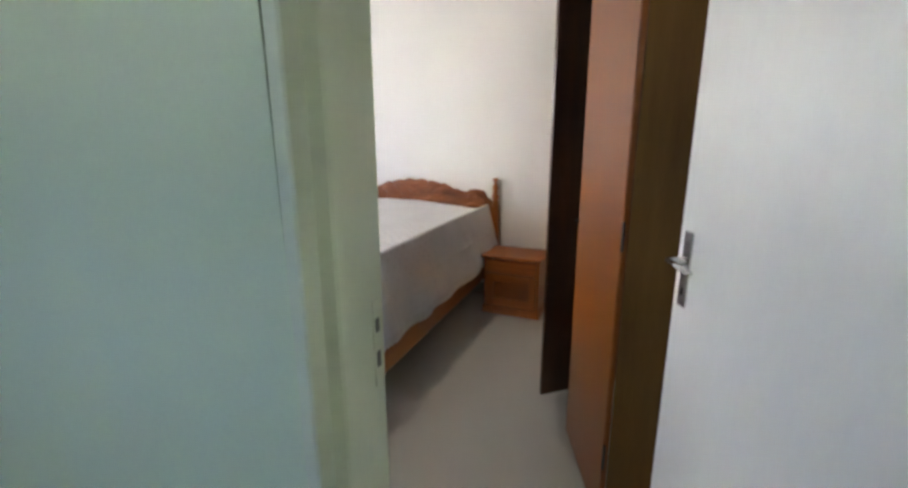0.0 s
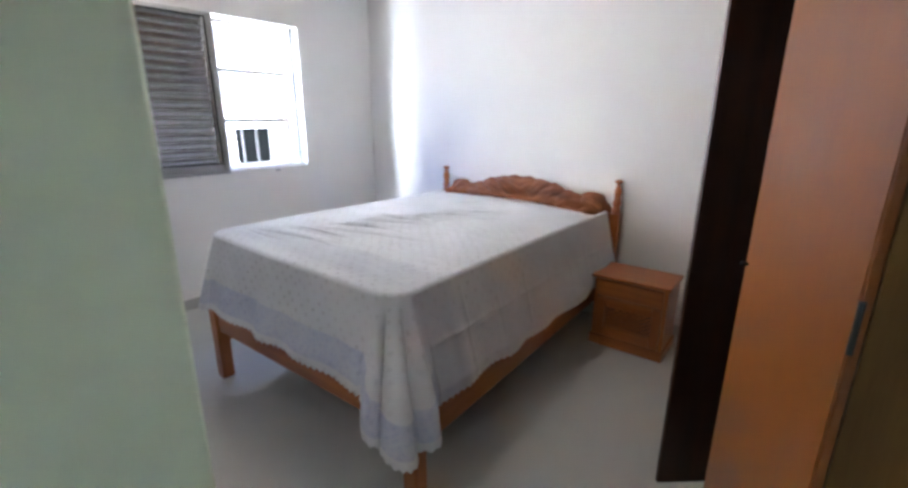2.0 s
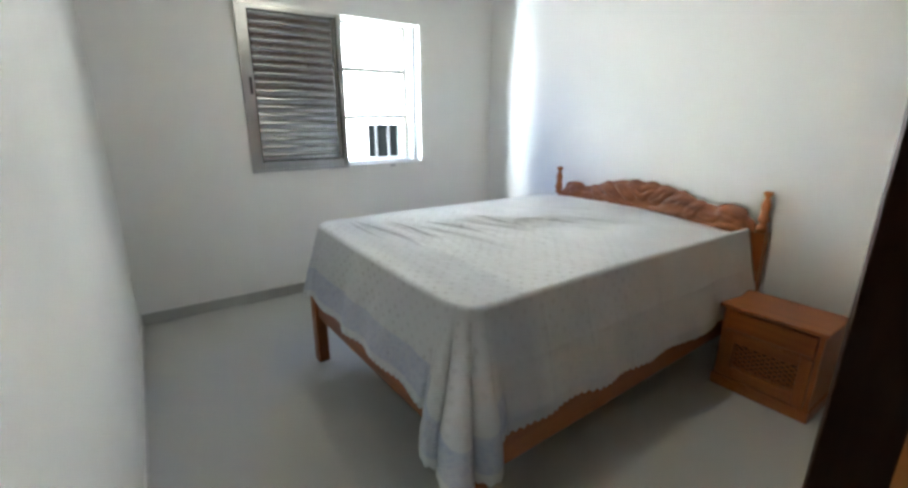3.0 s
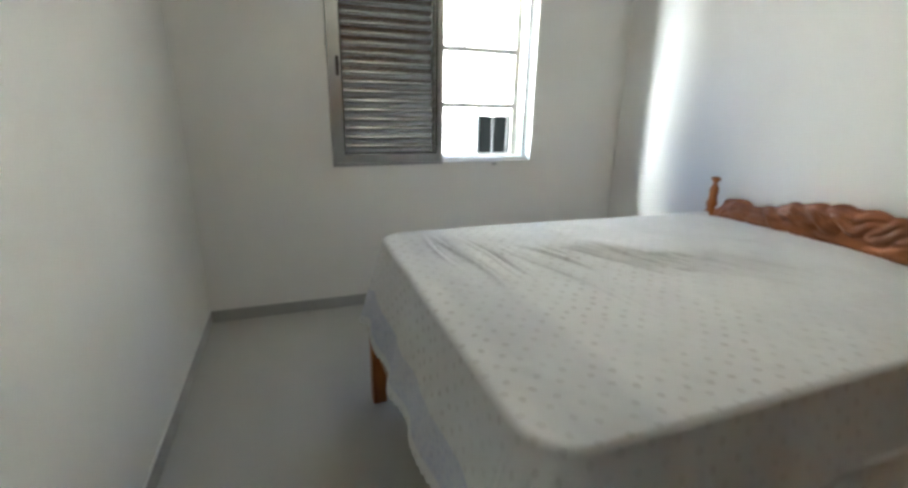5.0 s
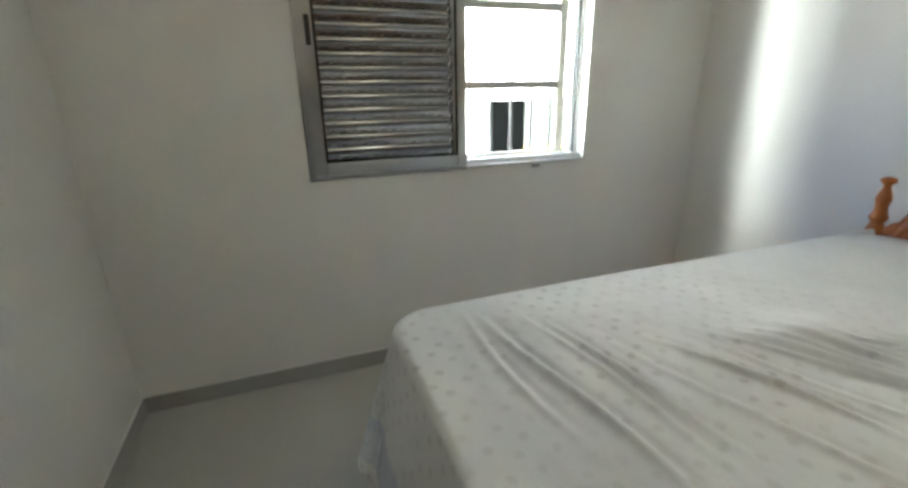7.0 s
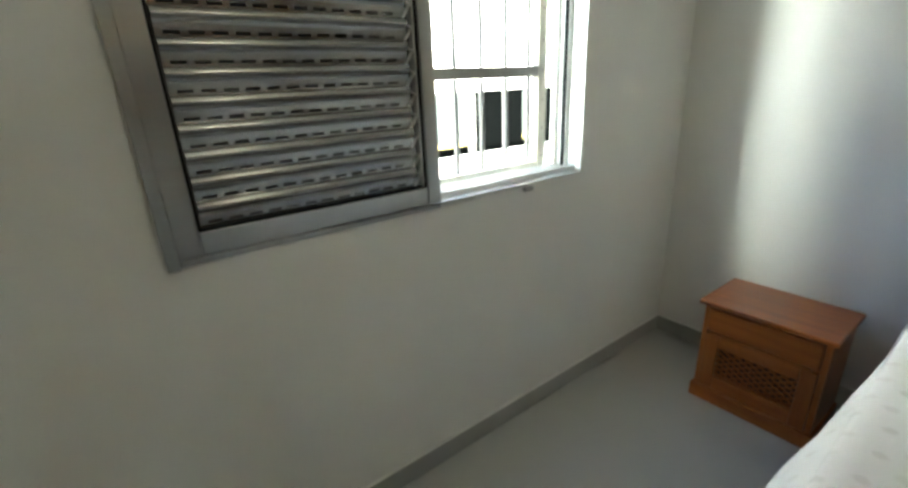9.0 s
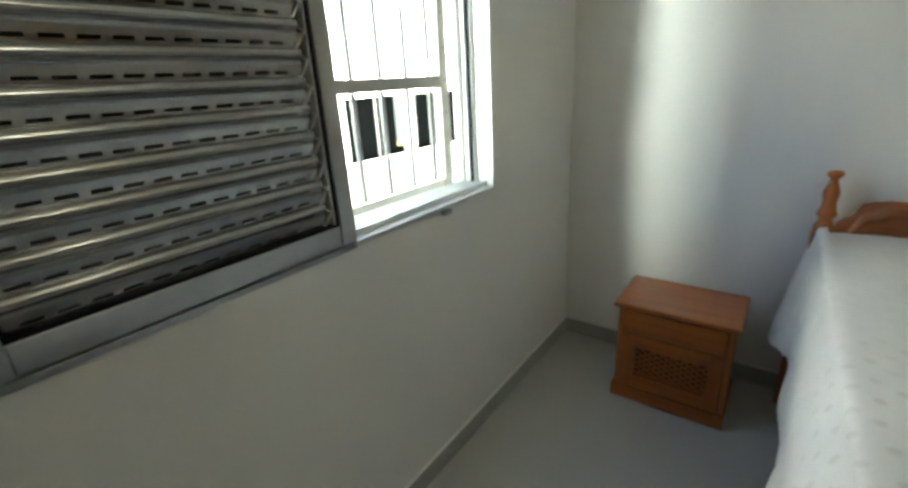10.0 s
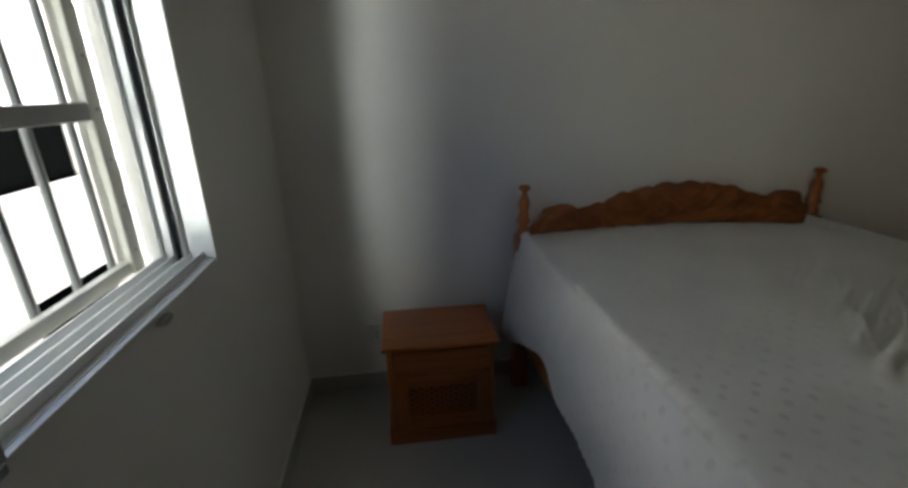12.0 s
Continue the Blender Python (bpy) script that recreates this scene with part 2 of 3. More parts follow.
# ---- builders ----
def part(name, bm, mat, parent=None, label="", smooth=False):
    """Links a bmesh as one mesh object, under a thing or on its own."""
    me = bpy.data.meshes.new(name)
    bmesh.ops.recalc_face_normals(bm, faces=bm.faces)
    bm.to_mesh(me)
    bm.free()
    me.materials.append(mat)
    for p in me.polygons:
        p.use_smooth = smooth
    ob = new(name, me)
    if parent:
        ob.parent = parent
    if label:
        ob["label"] = label
    return ob


def thing(name, label, category, m=None, group="", kind=""):
    ob = new(name)
    ob.empty_display_size = 0.1
    if m is not None:
        ob.matrix_world = m
    return tagged(ob, label, category, group, kind)


def add_box(bm, lo, hi, bevel=0.0, m=None, segs=2):
    r = bmesh.ops.create_cube(bm, size=1)
    vs = r["verts"]
    c = [(a + b) / 2 for a, b in zip(lo, hi)]
    s = [b - a for a, b in zip(lo, hi)]
    for v in vs:
        v.co = Vector((c[0] + v.co.x * s[0], c[1] + v.co.y * s[1], c[2] + v.co.z * s[2]))
        if m is not None:
            v.co = m @ v.co
    if bevel:
        es = list({e for v in vs for e in v.link_edges})
        bmesh.ops.bevel(bm, geom=es, offset=bevel, segments=segs, affect="EDGES", profile=0.5)
    return bm


def box(lo, hi, bevel=0.0, m=None, segs=2):
    return add_box(bmesh.new(), lo, hi, bevel, m, segs)


def lathe(profile, x=0.0, y=0.0, n=20):
    """A turned solid from (radius, z) pairs, round an upright axis at x, y."""
    bm = bmesh.new()
    rings = []
    for r, z in profile:
        rings.append([bm.verts.new((x + r * math.cos(2 * math.pi * i / n), y + r * math.sin(2 * math.pi * i / n), z)) for i in range(n)])
    for a, b in zip(rings, rings[1:]):
        for i in range(n):
            bm.faces.new((a[i], a[(i + 1) % n], b[(i + 1) % n], b[i]))
    bm.faces.new(rings[0])
    bm.faces.new(rings[-1])
    return bm


def tube(p, q, r, n=10):
    """A round bar from p to q."""
    bm = bmesh.new()
    p, q = Vector(p), Vector(q)
    m = Matrix.Translation((p + q) / 2) @ (q - p).to_track_quat("Z", "Y").to_matrix().to_4x4()
    bmesh.ops.create_cone(bm, cap_ends=True, segments=n, radius1=r, radius2=r, depth=(q - p).length, matrix=m)
    return bm


def extrude_profile(pts, axis, a, b):
    """A closed outline of 2D points swept along one axis from a to b."""
    bm = bmesh.new()

    def at(p, s):
        return {"x": (s, p[0], p[1]), "y": (p[0], s, p[1]), "z": (p[0], p[1], s)}[axis]
    v0 = [bm.verts.new(at(p, a)) for p in pts]
    v1 = [bm.verts.new(at(p, b)) for p in pts]
    k = len(pts)
    for i in range(k):
        bm.faces.new((v0[i], v0[(i + 1) % k], v1[(i + 1) % k], v1[i]))
    bm.faces.new(v0)
    bm.faces.new(v1)
    return bm


# ---- the room: plan in metres ----
# x runs to the headboard wall (x = 0), y to the window wall (y = 0)
XL, YB, ZC = -2.953, -4.12, 2.60       # door wall, wardrobe wall, ceiling
WX0, WX1, WZ0, WZ1 = -2.138, -0.750, 0.972, 2.088   # window opening
DY0, DY1, DZ = -4.055, -3.245, 2.10    # doorway
XH = -3.075                            # hall side of the door wall
HX = -5.4                              # far side of the hall


def structure(name, bm, mat, label, category):
    return tagged(part(name, bm, mat), label, category, kind="structure")


structure("floor", box((HX - 0.15, YB - 0.15, -0.12), (0.15, 0.15, 0.0)), FLOOR, "pale grey polished porcelain floor, swept clean", "floor")
structure("ceiling", box((HX - 0.15, YB - 0.15, ZC), (0.15, 0.15, ZC + 0.14)), CEIL, "plain white painted ceiling", "ceiling")
bm = box((XL, 0.0, 0.0), (WX0, 0.15, ZC))
add_box(bm, (WX1, 0.0, 0.0), (0.0, 0.15, ZC))
add_box(bm, (WX0, 0.0, 0.0), (WX1, 0.15, WZ0))
add_box(bm, (WX0, 0.0, WZ1), (WX1, 0.15, ZC))
structure("wall_north", bm, WALL, "smooth white painted wall with the window opening", "wall")
structure("wall_east", box((0.0, YB - 0.15, 0.0), (0.15, 0.15, ZC)), WALL, "smooth white painted wall behind the headboard", "wall")
structure("wall_south", box((XL, YB - 0.15, 0.0), (0.0, YB, ZC)), WALL, "white painted wall behind the wardrobe", "wall")
bm = box((XH, DY1 + 0.02, 0.0), (XL, 0.15, ZC))
add_box(bm, (XH, YB - 0.15, 0.0), (XL, DY0 - 0.02, ZC))
add_box(bm, (XH, DY0 - 0.02, DZ + 0.02), (XL, DY1 + 0.02, ZC))
structure("wall_west", bm, WALL, "white painted wall with the bedroom doorway", "wall")

# skirting of grey porcelain strips
def skirting(lo, hi):
    structure("baseboard", box(lo, hi, 0.002), SKIRT, "low grey porcelain skirting along the wall", "baseboard")
    # white strip paints the bright line where the top edge catches light
    structure("trim", box((lo[0], lo[1], hi[2] + 0.0002), (hi[0], hi[1], hi[2] + 0.004), 0.0015), WALL, "thin white strip painting the light caught by the skirting top", "trim")


skirting((XL + 0.012, -0.012, 0.0), (-0.012, -0.0005, 0.08))
skirting((-0.012, YB, 0.0), (-0.0005, -0.0005, 0.08))
skirting((XL + 0.0005, DY1 + 0.07, 0.0), (XL + 0.012, -0.0005, 0.08))
skirting((XL + 0.012, YB + 0.0005, 0.0), (-0.012, YB + 0.012, 0.08))

# hall outside the door
structure("wall_hall_end", box((HX, -0.6, 0.0), (XH, -0.45, ZC)), HALL, "pale green painted hall wall", "wall")
structure("wall_hall_south", box((HX, YB - 0.15, 0.0), (XH, YB, ZC)), HALL, "pale green painted hall wall", "wall")
# opening in this wall is added out of view so sky light fills the hall
bm = box((HX - 0.15, YB - 0.15, 0.0), (HX, -0.45, 1.28))
add_box(bm, (HX - 0.15, YB - 0.15, 2.15), (HX, -0.45, ZC))
add_box(bm, (HX - 0.15, YB - 0.15, 0.95), (HX, -2.93, 2.15))
add_box(bm, (HX - 0.15, -2.38, 0.95), (HX, -0.45, 2.15))
structure("wall_hall_west", bm, HALL, "pale green painted hall wall with an unseen opening added for light", "wall")
structure("wall_hall_face", box((XH - 0.004, DY1 + 0.0215, 0.0), (XH - 0.0005, -0.6, ZC)), HALL, "pale green paint on the hall side of the door wall", "wall")

# ---- doorway ----
frame_1 = thing("door_frame_1", "cream enamelled steel door frame with two strike holes", "door frame", kind="structure")


def jamb(y, s):
    """An upright of the frame with a rebate and a rounded stop; s is +1 where the frame body lies towards +y."""
    pts = [(XL + 0.036, y), (XL + 0.038, y + s * 0.002), (XL + 0.038, y + s * 0.06), (XL + 0.002, y + s * 0.06), (XL + 0.002, y + s * 0.021), (XH - 0.006, y + s * 0.021),
           (XH - 0.006, y + s * 0.004), (XH - 0.003, y), (XH + 0.008, y), (XH + 0.014, y + s * 0.013), (XH + 0.040, y + s * 0.013), (XH + 0.054, y + s * 0.002), (XH + 0.060, y)]
    return pts


bm = extrude_profile(jamb(DY1, 1), "z", 0, DZ)
for v in bm.verts:
    v.co.y -= 0.012 * (v.co.z - 1.05)      # the old frame leans into the opening
part("jamb", bm, FRAME_PAINT, frame_1)
part("jamb", extrude_profile(jamb(DY0, -1), "z", 0, DZ), FRAME_PAINT, frame_1)
part("head", box((XH - 0.006, DY0 - 0.058, DZ), (XL + 0.038, DY1 + 0.058, DZ + 0.05), 0.003), FRAME_PAINT, frame_1)
plate = part("strike_plate", box((XL + 0.008, DY1 - 0.0022, 0.985), (XL + 0.0300, DY1 - 0.0002, 1.125), 0.0006), FRAME_PAINT, frame_1, "painted-over steel strike plate")
part("strike_hole", box((XL + 0.0125, DY1 - 0.0030, 1.074), (XL + 0.0225, DY1 - 0.0012, 1.096)), ALU_DARK, plate, "dark latch hole")
part("strike_hole", box((XL + 0.0125, DY1 - 0.0030, 1.016), (XL + 0.0225, DY1 - 0.0012, 1.042)), ALU_DARK, plate, "dark bolt hole")
keeper = part("bolt_keeper", box((XL + 0.0002, -3.130, 1.198), (XL + 0.040, -3.085, 1.226), 0.006), FRAME_PAINT, frame_1, "painted bolt keeper beside the frame")
part("bolt_stem", box((XL + 0.0004, -3.100, 1.2262), (XL + 0.031, -3.078, 1.256), 0.003), BLACK, keeper)
knob = tube((XL + 0.0005, -3.030, 1.216), (XL + 0.043, -3.030, 1.216), 0.005, 12)
add_box(knob, (XL + 0.040, -3.036, 1.204), (XL + 0.053, -3.018, 1.224), 0.002)
part("bolt_knob", knob, BLACK, keeper, "black bolt knob")

ANG = math.degrees(math.atan2(0.365, 0.75))
door_1 = thing("door_1", "white enamelled flush door standing open into the room", "door", pose(XL + 0.02, DY0 + 0.012, 0, 0, 0, ANG), kind="structure")
part("leaf", box((0.0, -0.035, 0.012), (0.820, 0.0, DZ - 0.004), 0.002), DOOR_PAINT, door_1)


def lever_set(parent, side):
    y0 = 0.0 if side > 0 else -0.035
    pl = part("handle_plate", box((0.758, min(y0, y0 + side * 0.006), 0.925), (0.792, max(y0, y0 + side * 0.006), 1.120), 0.002), CHROME, parent, "satin chrome handle plate")
    part("spindle", tube((0.775, y0, 1.045), (0.775, y0 + side * 0.045, 1.045), 0.010), CHROME, pl)
    bm = tube((0.786, y0 + side * 0.045, 1.045), (0.682, y0 + side * 0.048, 1.043), 0.0075, 12)
    bmesh.ops.create_uvsphere(bm, u_segments=10, v_segments=6, radius=0.0078, matrix=Matrix.Translation((0.682, y0 + side * 0.048, 1.043)))
    part("lever", bm, CHROME, pl, smooth=True)
    part("keyhole", box((0.771, y0 + side * 0.0062 - 0.0008, 0.955), (0.779, y0 + side * 0.0062 + 0.0008, 0.975)), BLACK, pl)


lever_set(door_1, 1)
lever_set(door_1, -1)
part("lock_edge", box((0.8185, -0.028, 0.93), (0.8215, -0.007, 1.12), 0.0005), CHROME, door_1, "chrome lock face on the leaf edge")
for z in (0.25, 1.05, 1.85):
    part("hinge", tube((-0.004, 0.004, z - 0.04), (-0.004, 0.004, z + 0.04), 0.006), CHROME, door_1)

# ---- window ----
window_1 = thing("window_1", "aluminium sliding window, one half covered by a louvred shutter", "window", kind="structure")
MX = -1.421                       # meeting line of shutter and open half
SH0, SH1, SZ0, SZ1 = -2.068, -1.466, 1.040, 2.040    # louvred field
FY = -0.016                       # room face of the frame
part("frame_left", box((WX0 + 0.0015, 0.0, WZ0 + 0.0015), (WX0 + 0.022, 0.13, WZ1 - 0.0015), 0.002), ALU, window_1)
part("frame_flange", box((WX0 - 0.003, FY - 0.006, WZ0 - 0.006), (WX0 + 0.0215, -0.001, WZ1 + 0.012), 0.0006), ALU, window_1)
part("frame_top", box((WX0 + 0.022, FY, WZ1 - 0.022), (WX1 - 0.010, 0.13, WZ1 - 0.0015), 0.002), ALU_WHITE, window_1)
bm = box((WX0 + 0.022, 0.0, WZ0 + 0.0015), (WX1 - 0.010, 0.13, WZ0 + 0.014), 0.002)
for y in (0.012, 0.042, 0.072, 0.102):
    add_box(bm, (WX0 + 0.022, y, WZ0 + 0.014), (WX1 - 0.010, y + 0.004, WZ0 + 0.034), 0.001)
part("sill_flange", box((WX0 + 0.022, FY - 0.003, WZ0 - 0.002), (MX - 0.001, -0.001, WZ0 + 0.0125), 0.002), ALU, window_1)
# same flange continued in the pale metal, coloured as daylit
part("sill_lip", box((MX - 0.0005, FY + 0.002, WZ0 + 0.001), (WX1 - 0.002, -0.001, WZ0 + 0.0135), 0.002), ALU_WHITE, window_1, "aluminium lip under the open half, daylight put into its pale colour")
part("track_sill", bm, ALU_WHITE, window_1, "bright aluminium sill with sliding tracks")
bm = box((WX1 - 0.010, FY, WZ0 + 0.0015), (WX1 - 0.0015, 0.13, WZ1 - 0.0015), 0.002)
for y in (0.050, 0.074, 0.104):
    add_box(bm, (WX1 - 0.026, y, WZ0 + 0.014), (WX1 - 0.010, y + 0.004, WZ1 - 0.022), 0.001)
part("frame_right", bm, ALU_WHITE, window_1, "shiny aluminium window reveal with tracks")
part("track_seal", box((WX1 - 0.031, 0.0545, WZ0 + 0.014), (WX1 - 0.0102, 0.0665, WZ1 - 0.022)), GASKET, window_1, "black brush seal in the track")
part("drain_cap", box((-1.055, FY - 0.004, WZ0 - 0.018), (-1.020, -0.001, WZ0 - 0.003), 0.002), ALU, window_1, "small grey drain cap under the sill")

shutter = part("shutter_stile", box((WX0 + 0.0218, FY - 0.006, WZ0 + 0.016), (SH0, 0.010, WZ1 - 0.024), 0.0006), ALU, window_1, "brushed aluminium shutter stile")
part("shutter_stile", box((SH1, FY - 0.006, WZ0 + 0.016), (MX, 0.010, WZ1 - 0.024), 0.003), ALU, window_1)
part("shutter_rail", box((SH0, FY - 0.004, WZ0 + 0.016), (SH1, 0.010, SZ0), 0.003), ALU, window_1)
part("shutter_rail", box((SH0, FY - 0.004, SZ1), (SH1, 0.010, WZ1 - 0.024), 0.003), ALU, window_1)
bm = box((SH0, -0.017, SZ0), (SH0 + 0.006, 0.02, SZ1))
add_box(bm, (SH1 - 0.008, -0.017, SZ0), (SH1, 0.02, SZ1))
add_box(bm, (SH0 + 0.006, -0.017, SZ0), (SH1 - 0.008, 0.02, SZ0 + 0.006))
add_box(bm, (SH0 + 0.006, -0.017, SZ1 - 0.006), (SH1 - 0.008, 0.02, SZ1))
part("shutter_seal", bm, GASKET, window_1, "black rubber seal round the louvres")
# dark sheet and edge strip added to keep daylight out of the slots
part("louvre_back", box((WX0 + 0.024, 0.046, WZ0 + 0.036), (MX - 0.006, 0.050, WZ1 - 0.024)), ALU_DARK, window_1, "dark sheet added behind the louvres to block daylight")
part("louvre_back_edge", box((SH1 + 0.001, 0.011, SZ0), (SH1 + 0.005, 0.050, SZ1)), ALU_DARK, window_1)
pull = part("shutter_pull", box((-2.098, FY - 0.0085, 1.505), (-2.078, FY - 0.005, 1.615), 0.0015), BLACK, shutter, "black recessed finger pull")


def louvre():
    """One louvre blade, a rounded lip above a face that slopes back to a row of slots; its length along x from 0."""
    length = SH1 - SH0 - 0.042
    prof = [(-0.002, 0.0500), (-0.008, 0.0512), (-0.0130, 0.0500), (-0.0165, 0.0455), (-0.0185, 0.0400), (-0.0185, 0.0365), (-0.0160, 0.0335), (-0.0105, 0.0310), (-0.0085, 0.0200), (-0.0062, 0.0080), (-0.0054, 0.0020), (-0.0046, -0.004)]
    xs, x = [0.0], 0.0
    while x < length - 0.05:
        xs += [x + 0.015, x + 0.044]
        x += 0.044
    xs += [length]
    bm = bmesh.new()
    rows = [[bm.verts.new((xx, y, z)) for y, z in prof] for xx in xs]
    for i in range(len(xs) - 1):
        slot = i % 2 == 1 and 0 < i < len(xs) - 2
        for j in range(len(prof) - 1):
            if slot and j == 9:
                continue
            bm.faces.new((rows[i][j], rows[i + 1][j], rows[i + 1][j + 1], rows[i][j + 1]))
    return bm


first = part("louvre", louvre(), SLAT, window_1, smooth=True)
first.location = (SH0 + 0.010, 0.0, SZ0 + 0.012)
for i in range(1, 18):
    o = first.copy()
    scene.collection.objects.link(o)
    o.location = (SH0 + 0.010, 0.0, SZ0 + 0.012 + 0.0548 * i)

def louvre_clip():
    """Folded metal end of a blade, seen as a zigzag beside the channel."""
    bm = bmesh.new()
    for (xa, za), (xb, zb) in (((-0.036, -0.003), (-0.014, 0.028)), ((-0.014, 0.028), (-0.034, 0.037))):
        ln = math.hypot(xb - xa, zb - za)
        m = Matrix.Translation(((xa + xb) / 2, -0.004, (za + zb) / 2)) @ Matrix.Rotation(-math.atan2(zb - za, xb - xa), 4, "Y")
        add_box(bm, (-ln / 2, -0.009, -0.0016), (ln / 2, 0.004, 0.0016), 0, m)
    return bm


part("louvre_channel", box((SH1 - 0.0125, -0.014, SZ0 + 0.006), (SH1 - 0.009, 0.010, SZ1 - 0.006)), ALU_WHITE, window_1, "bright channel holding the louvre ends")
clip = part("louvre_clip", louvre_clip(), ALU_WHITE, window_1)
for i in range(18):
    o = clip if i == 0 else clip.copy()
    if i:
        scene.collection.objects.link(o)
    o.location = (SH1, 0.0, SZ0 + 0.012 + 0.0548 * i)

# security grille outside
grille_1 = thing("window_grille", "cream painted steel security grille outside the window", "window grille", kind="structure")
GY = 0.14
part("grille_rail", box((WX0 + 0.03, GY, WZ0 + 0.016), (-0.84, GY + 0.02, WZ0 + 0.046), 0.002), GRILLE, grille_1)
for z in (1.352, 1.715):
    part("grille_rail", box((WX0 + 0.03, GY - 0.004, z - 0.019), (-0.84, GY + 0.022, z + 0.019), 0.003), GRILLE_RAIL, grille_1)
part("grille_rail", box((WX0 + 0.03, GY, WZ1 - 0.05), (-0.84, GY + 0.02, WZ1 - 0.02), 0.002), GRILLE, grille_1)
post = part("grille_post", box((-0.84, GY - 0.006, WZ0 + 0.014), (-0.795, GY + 0.03, WZ1 - 0.02), 0.003), GRILLE, grille_1, "cream steel post with rivets")
for i in range(10):
    part("rivet", lathe([(0.0045, 0), (0.004, 0.002), (0.001, 0.003)], 0, 0, 8), CONCRETE, post).matrix_local = pose(-0.818, GY - 0.006, 1.04 + i * 0.105, 90, 0, 0)
x = -0.862
while x > WX0 + 0.05:
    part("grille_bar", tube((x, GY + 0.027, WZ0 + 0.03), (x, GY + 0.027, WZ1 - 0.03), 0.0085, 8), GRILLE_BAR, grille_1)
    x -= 0.1165

# ---- outside ----
structure("ground", box((-400, 0.15, -3.2), (400, 400, -3.0)), CONCRETE, "grey concrete yard between the houses", "ground")
# unseen block, its height sets the sun's shadow line on the house opposite
structure("sun_shade_block", box((-7.0, YB - 3.0, ZC + 0.14), (7.0, 0.15, 4.4)), STUCCO, "unseen stuccoed block added over the roof to shape the sunlight", "wall")
structure("wall_outer", box((XL - 6, 0.15, -3.0), (6, 0.16, -0.12)), STUCCO, "white stuccoed house wall below the window", "wall")
FYD = 3.4
house = thing("neighbour_house", "white stuccoed house across the yard in full sun", "house", pose(0, FYD, -3.0))
part("wall", box((-3.6, 0.0, 0.0), (9.0, 6.0, 6.6), 0.01), STUCCO, house)
part("roof", box((-3.8, -0.25, 6.6), (9.2, 6.2, 6.8), 0.02), CONCRETE, house, "flat concrete roof slab")


def house_window(x0, x1, z0, z1, pane_width):
    w = part("window", box((x0 - 0.04, -0.03, z0 - 0.05), (x1 + 0.04, -0.002, z0), 0.004), STUCCO, house, "dark window with pale sill")
    part("pane", box((x0, -0.012, z0), (x1, -0.004, z1)), GLASS, w)
    for a in (x0, (x0 + x1) / 2 - 0.015, x1 - 0.03):
        part("window_frame", box((a, -0.026, z0), (a + 0.03, -0.0125, z1), 0.002), ALU_DARK, w)
    if pane_width:
        part("sliding_pane", box((x1 - pane_width, -0.0165, z0 + 0.16), (x1 - 0.03, -0.0125, z1 - 0.01)), PANE_REFLECTION, w, "sliding pane with its pale green reflection painted on")
        part("board", box((x1 - pane_width, -0.0165, z0 + 0.10), (x1 - 0.03, -0.0125, z0 + 0.16)), YELLOW, w, "yellow board along the window foot, dimmed as if behind glass")


HOUSE_WINDOWS = [(0.22, 1.44, 3.47, 4.22, 0.66), (1.50, 2.52, 3.47, 4.22, 0.16), (2.74, 4.03, 3.47, 4.22, 0.0), (2.80, 4.15, 1.30, 2.31, 0.0)]
for w in HOUSE_WINDOWS:
    house_window(*w)
# glowing panel added out of view at the yard's end, brightens the headboard wall
sky = structure("sky_glow_panel", box((-0.72, -0.01, -3), (0.72, 0.0, 12)), SKYGLOW, "added glowing panel, out of view, standing in for sky at the yard's end", "sky")
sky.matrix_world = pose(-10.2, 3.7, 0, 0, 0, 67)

# ---- socket ----
socket = thing("socket_outlet", "white plastic wall socket low behind the nightstand", "socket", pose(-0.0005, -0.335, 0.285))
part("cover_plate", box((-0.009, -0.038, -0.058), (0.0, 0.038, 0.058), 0.003), DOOR_PAINT, socket)
for z in (-0.012, 0.0, 0.012):
    part("pin_hole", box((-0.0098, -0.003 - abs(z) * 0.6, z - 0.0025), (-0.0088, 0.003 + abs(z) * 0.0, z + 0.0025)), BLACK, socket)

# ---- ceiling lamp ----
lamp = thing("ceiling_lamp", "bare warm light bulb in a white ceiling holder", "ceiling lamp", pose(-1.50, -2.0, ZC))
part("rose", lathe([(0.055, 0.0), (0.055, -0.012), (0.045, -0.022), (0.024, -0.03), (0.022, -0.075)]), DOOR_PAINT, lamp, smooth=True)
part("bulb", lathe([(0.014, -0.075), (0.016, -0.095), (0.026, -0.120), (0.033, -0.145), (0.031, -0.168), (0.020, -0.186), (0.004, -0.192)]), BULB, lamp, "glowing warm bulb", smooth=True)

